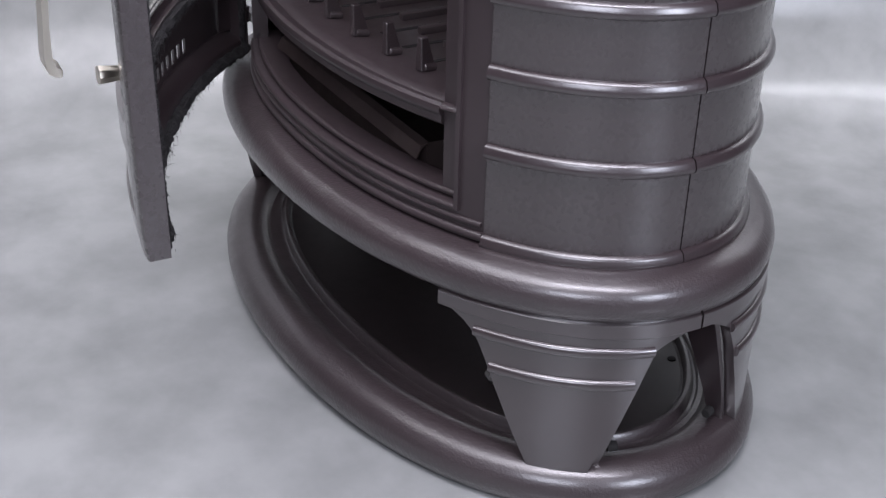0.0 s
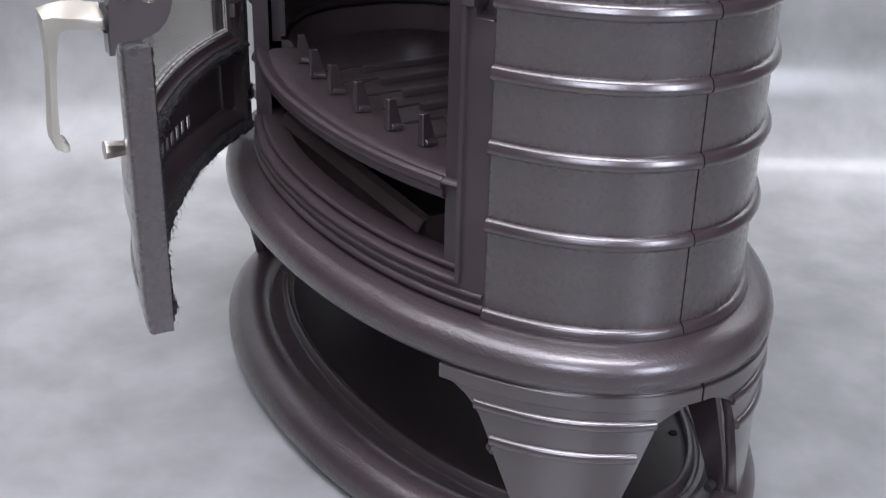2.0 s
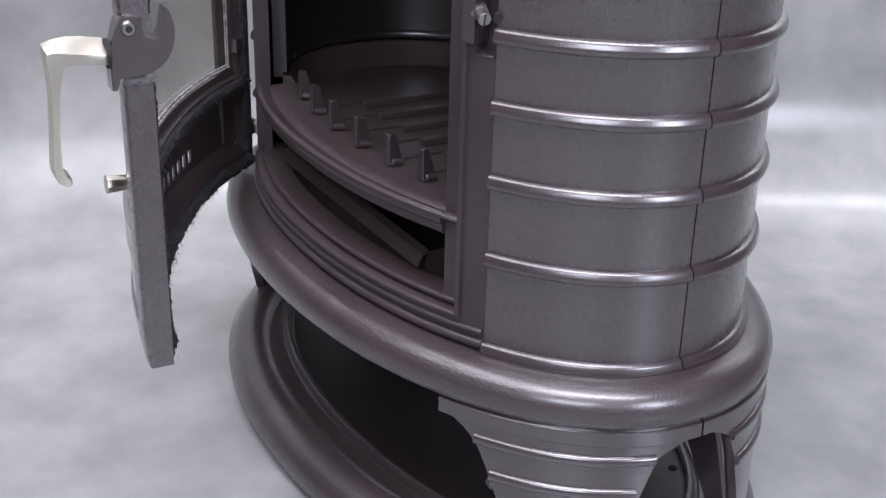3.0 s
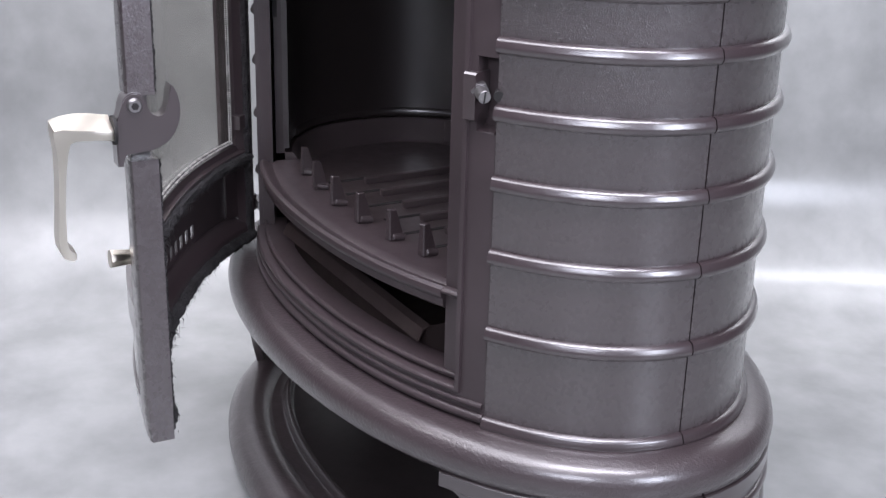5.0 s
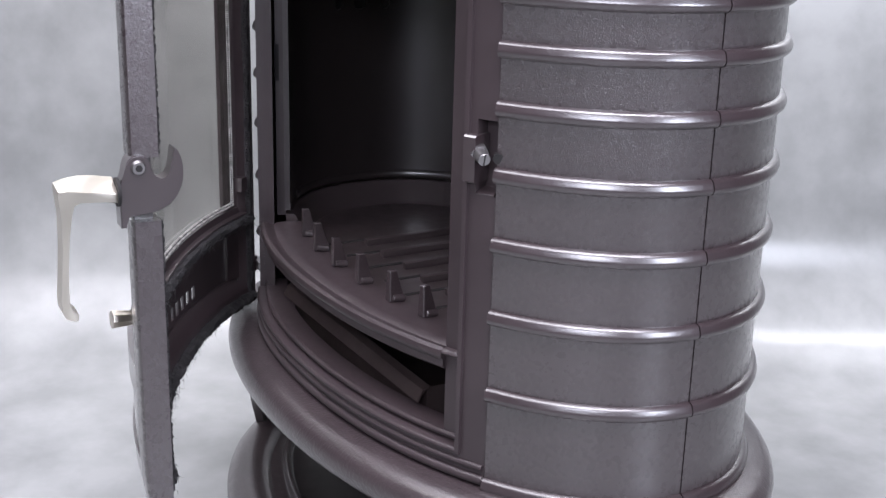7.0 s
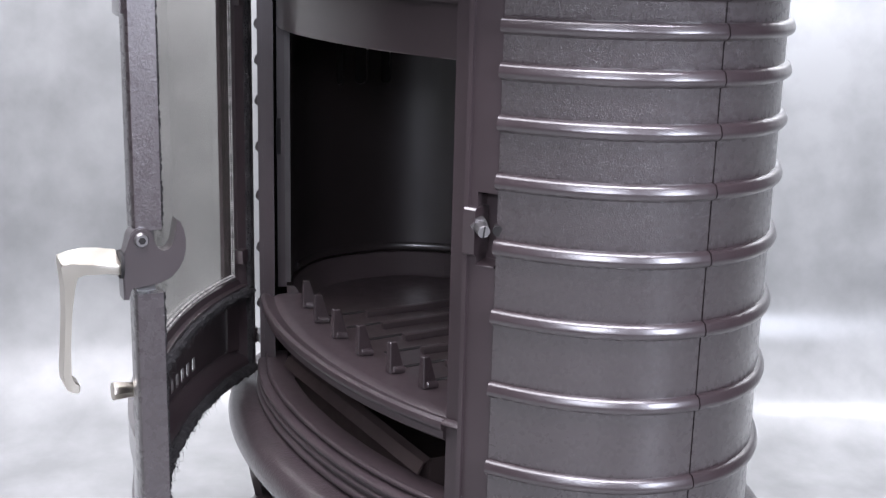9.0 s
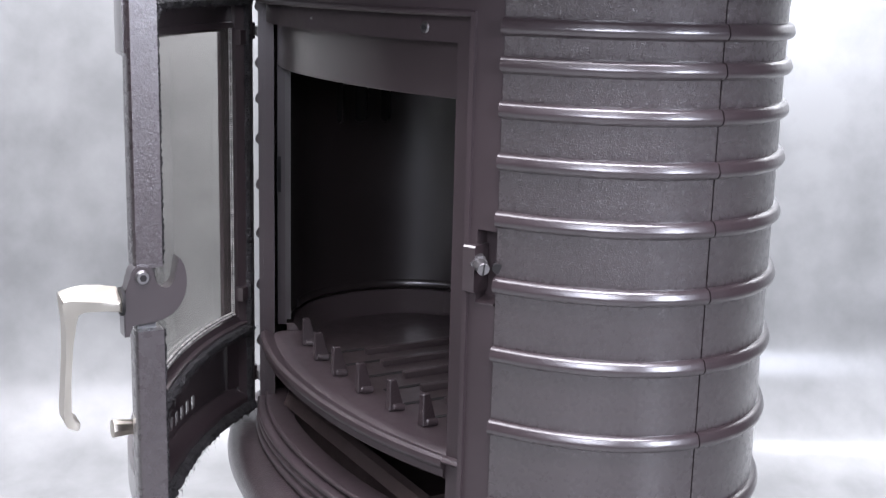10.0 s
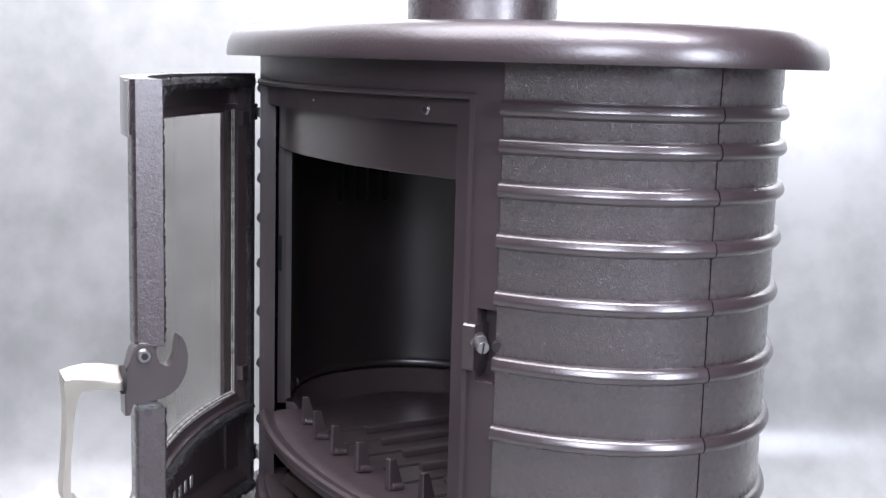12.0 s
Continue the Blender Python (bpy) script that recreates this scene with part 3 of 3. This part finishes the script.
rope("rope_gasket", along(D0 + 1.5, D1 - 3, -0.0035, 0.6890), 0.0058, ROPE, 700, 0.004)
rope("rope_gasket", along(D0 + 1.5, D1 - 3, -0.0035, 0.3290), 0.0056, ROPE, 1500, 0.0040, drop=0.8)
rope("rope_gasket", along(D0 + 1.5, D1 - 5, -0.0060, 0.2385), 0.0060, ROPE, 1500, 0.0032, drop=0.6)
rope("rope_gasket", upright(-130.6, -0.0032, 0.240, 0.690), 0.0036, ROPE, 120, 0.0012)
rope("rope_gasket", upright(D1 - 0.9, -0.0030, 0.240, 0.459), 0.0022, ROPE, 160, 0.003, 0.4)
rope("rope_gasket", upright(D1 - 0.9, -0.0030, 0.508, 0.690), 0.0022, ROPE, 120, 0.003, 0.4)


def braid(path, width, pitch, hairs, facing=Vector((0.80, -0.60, 0.0))):
    """A flat braided rope: a dark core and two rows of slanting strands over it."""
    pts = [Vector(p) for p in path]
    ob = rope("glass_rope", path, width * 0.36, ROPE, hairs, 0.003, 0.15)
    ob["label"] = "braided silver glass rope"
    bm = bmesh.new()
    run = 0.0
    for p, q in zip(pts, pts[1:]):
        d = (q - p).normalized()
        run += (q - p).length
        while run > pitch:
            run -= pitch
            c = q - d * run
            side = d.cross(facing).normalized()
            up = side.cross(d).normalized()
            for sgn in (-1, 1):
                m = c + side * sgn * width * 0.25 + up * width * 0.30
                w = (side * sgn * 0.80 - d * 0.60).normalized()
                v = w.cross(up).normalized()
                a, b = w * width * 0.30, v * pitch * 0.36
                ring = [bm.verts.new(m + x) for x in (a, a * 0.5 + b, -a * 0.5 + b, -a, -a * 0.5 - b, a * 0.5 - b)]
                hub = bm.verts.new(m + up * width * 0.14)
                for k in range(6):
                    bm.faces.new((ring[k], ring[(k + 1) % 6], hub))
    part("braid", bm, BRAID, ob, "bright wire strands", angle=60)


braid(upright(-127.0, 0.0062, GZ0, GZ1), 0.0040, 0.0021, 0)
braid(along(-127.0, GA1, 0.0056, GZ0 + 0.0006, 160), 0.0056, 0.0022, 500, Vector((0.55, 0.25, 0.80)))

# the free edge's own frame: outward, along the end face's normal, up
E0 = Vector((*swung(D1, 0.0), 0))
EN = (Vector((*swung(D1, 0.05), 0)) - E0).normalized()
ET = Vector((-EN.y, EN.x, 0))


def edge_at(d, s, z):
    return E0 + EN * d + ET * s + Vector((0, 0, z))


def plate(bm, outline, s0, s1, bev=0.0008):
    a = [bm.verts.new(edge_at(d, s0, z)) for d, z in outline]
    b = [bm.verts.new(edge_at(d, s1, z)) for d, z in outline]
    n = len(a)
    fa, fb = bm.faces.new(a), bm.faces.new(b[::-1])
    for i in range(n):
        bm.faces.new((a[i], b[i], b[(i + 1) % n], a[(i + 1) % n]))
    if bev:
        bmesh.ops.bevel(bm, geom=list(fb.edges), offset=bev, segments=2, affect="EDGES")
    return bm


hook = [(0.0125 + 0.0088 * math.cos(a), 0.5012 + 0.0088 * math.sin(a)) for a in [radians(10 + 16 * k) for k in range(11)]]
hook += [(0.0032, 0.4965), (0.0005, 0.4930), (-0.0035, 0.4912), (-0.0070, 0.4918), (-0.0096, 0.4945), (-0.0112, 0.4990), (-0.0122, 0.5060), (-0.0138, 0.5135),
         (-0.0155, 0.5125), (-0.0180, 0.5075), (-0.0196, 0.5000), (-0.0196, 0.4925), (-0.0180, 0.4850), (-0.0145, 0.4780), (-0.0090, 0.4720), (-0.0020, 0.4685), (0.0070, 0.4668),
         (0.0208, 0.4668), (0.0216, 0.4625), (0.0226, 0.4578), (0.0262, 0.4578), (0.0266, 0.4880), (0.0235, 0.4935)]
hook_ob = part("latch_hook", plate(bmesh.new(), hook, -0.012, 0.0035), IRON, door_ob, "smooth curved latch hook")
bm = bmesh.new()
rod(bm, edge_at(0.0126, 0.003, 0.5012), edge_at(0.0126, 0.0062, 0.5012), 0.0056, 0.0050, 24, 0.0008)
part("hook_bolt", bm, BOLT, door_ob, "round socket bolt")
bm = bmesh.new()
rod(bm, edge_at(0.0126, 0.0060, 0.5012), edge_at(0.0126, 0.0066, 0.5012), 0.0027, 0.0027, 6)
part("bolt_socket", bm, DARK, door_ob)


outer = [(0.0280, 0.4850), (0.0400, 0.4862), (0.0520, 0.4875), (0.0620, 0.4892), (0.0690, 0.4900), (0.0692, 0.4870), (0.0676, 0.4700), (0.0680, 0.4500), (0.0698, 0.4250), (0.0714, 0.4080), (0.0712, 0.4010), (0.0690, 0.3965), (0.0655, 0.3942)]
inner = [(0.0620, 0.3932), (0.0604, 0.3945), (0.0600, 0.3985), (0.0622, 0.4008), (0.0655, 0.4022), (0.0668, 0.4080), (0.0652, 0.4300), (0.0630, 0.4550), (0.0612, 0.4720), (0.0590, 0.4792), (0.0540, 0.4812), (0.0400, 0.4795), (0.0280, 0.4775)]
grip = outer + inner
# the arm's upper side climbs towards its back
rise = [0.0075, 0.0080, 0.0075, 0.0050, 0.0020] + [0.0] * (len(grip) - 5)
bm = bmesh.new()
fr = [bm.verts.new(edge_at(d, 0.0065, z)) for d, z in grip]
bk = [bm.verts.new(edge_at(d, -0.0140, z + r)) for (d, z), r in zip(grip, rise)]
ff, fb = bm.faces.new(fr), bm.faces.new(bk[::-1])
for i in range(len(grip)):
    j = (i + 1) % len(grip)
    bm.faces.new((fr[i], bk[i], bk[j], fr[j]))
bmesh.ops.bevel(bm, geom=list(ff.edges) + list(fb.edges), offset=0.0010, segments=2, affect="EDGES", profile=0.5)
part("handle", bm, STEEL, door_ob, "satin nickel door handle", angle=40)
bm = bmesh.new()
rod(bm, edge_at(0.0262, 0.0, 0.4842), edge_at(0.0284, 0.0, 0.4842), 0.0104, 0.0104, 20)
part("handle_collar", bm, DARK, door_ob)
bm = bmesh.new()
rod(bm, edge_at(0.008, -0.045, 0.3715), edge_at(0.0282, -0.045, 0.3722), 0.0056, 0.0074, 8, 0.0006)
part("air_knob", bm, STEEL, door_ob, "small satin nickel air control knob")

bx, by = oval(-40.2, 0.006)
part("leg_bolt", rod(bmesh.new(), (bx - 0.006, by - 0.001, 0.107), (bx + 0.003, by - 0.003, 0.107), 0.0042, 0.0036, 12, 0.0006), BOLT, stove)

# ---- stove: latch keeper, hinges, screws ----
part("latch_plate", swept(rect(-0.016, 0.0035, 0.4795, 0.5165, 0.0015), -50.1, -47.9, 3), IRON, stove, "small cast latch plate in the pocket")
part("pocket_sill", swept([(-0.0175, 0.4700), (-0.0035, 0.4700), (-0.0035, 0.4708), (-0.0050, 0.4722), (-0.0175, 0.4745)], -48.4, -45.0, 4), IRON, stove)
bm = bmesh.new()
q0, q1 = Vector((*oval(-48.3, -0.004), 0.5035)), Vector((*oval(-45.7, 0.007), 0.5005))
hx, hy = oval(-44.3, -0.0029)
part("panel_notch", rod(bmesh.new(), (hx - 0.004, hy + 0.003, 0.5015), (hx + 0.0006, hy - 0.0006, 0.5005), 0.0042, 0.0042, 18), DARK, stove)
rod(bm, q0, q0.lerp(q1, 0.32), 0.0072, 0.0072, 6)
part("lock_nut", bm, BOLT, stove)
bm = bmesh.new()
rod(bm, q0.lerp(q1, 0.30), q1, 0.0052, 0.0050, 20, 0.0005)
part("adjusting_screw", bm, BOLT, stove, "slotted steel adjusting screw")
bm = bmesh.new()
slot_dir = (q1 - q0).normalized()
up = Vector((0.25, 0, 1)).cross(slot_dir).normalized()
mm = Matrix((up, slot_dir.cross(up), slot_dir)).transposed().to_4x4()
mm.translation = q1
box(bm, -0.0006, 0.0006, -0.0046, 0.0046, -0.0004, 0.0003, mm)
part("screw_slot", bm, DARK, stove)
for a, z, r in ((-61.4, 0.6780, 0.0048), (-90.5, 0.6783, 0.0012)):
    x0, y0 = oval(a, -0.0130)
    x1, y1 = oval(a, -0.0110)
    bm = rod(bmesh.new(), (x0, y0, z), (x1, y1, z), r, r * 0.9, 18, r * 0.12)
    sc = part("front_screw", bm, BOLT, stove)
    if r > 0.002:
        x2, y2 = oval(a, -0.0107)
        part("screw_socket", rod(bmesh.new(), (x1, y1, z), (x2, y2, z), r * 0.45, r * 0.45, 8), DARK, sc)
for z in (0.2700, 0.6562):
    bm = bmesh.new()
    rod(bm, (HX, HY, z - 0.009), (HX, HY, z + 0.009), 0.0052, 0.0052, 16, 0.0008)
    box(bm, HX - 0.006, HX + 0.020, HY + 0.001, HY + 0.011, z - 0.005, z + 0.005)
    part("hinge", bm, IRON, stove, "cast iron door hinge")

# ---- ash pan ----
pan = tagged(empty("ash_pan", (-0.01, -0.02, 0.224)), "brown sheet steel ash pan with folded lip inside stove", "ash pan")


def pan_part(name, outline, x0, x1):
    """A folded sheet: its outline in (y, z), drawn along x."""
    bm = bmesh.new()
    a = [bm.verts.new((x0 + 0.01, y + 0.02, z - 0.224)) for y, z in outline]
    b = [bm.verts.new((x1 + 0.01, y + 0.02, z - 0.224)) for y, z in outline]
    for i in range(len(a)):
        j = (i + 1) % len(a)
        bm.faces.new((a[i], a[j], b[j], b[i]))
    bm.faces.new(a)
    bm.faces.new(b[::-1])
    return part(name, bm, SHEET, pan, angle=25)


pan_part("front_lip", [(-0.1335, 0.2752), (-0.1335, 0.2766), (-0.1410, 0.2742), (-0.1468, 0.2638), (-0.1455, 0.2630), (-0.1402, 0.2728)], -0.153, 0.154)
pan_part("front_wall", [(-0.1345, 0.2275), (-0.1330, 0.2275), (-0.1330, 0.2750), (-0.1345, 0.2750)], -0.150, 0.150)
pan_part("pan_floor", [(-0.1345, 0.2245), (0.105, 0.2245), (0.105, 0.2260), (-0.1345, 0.2260)], -0.150, 0.150)
pan_part("back_wall", [(0.1035, 0.2265), (0.105, 0.2265), (0.105, 0.2740), (0.1035, 0.2740)], -0.150, 0.150)
pan_part("end_wall", [(-0.1328, 0.2265), (0.103, 0.2265), (0.103, 0.2740), (-0.1328, 0.2740)], -0.150, -0.1485)
pan_part("end_wall", [(-0.1328, 0.2265), (0.103, 0.2265), (0.103, 0.2740), (-0.1328, 0.2740)], 0.1485, 0.150)
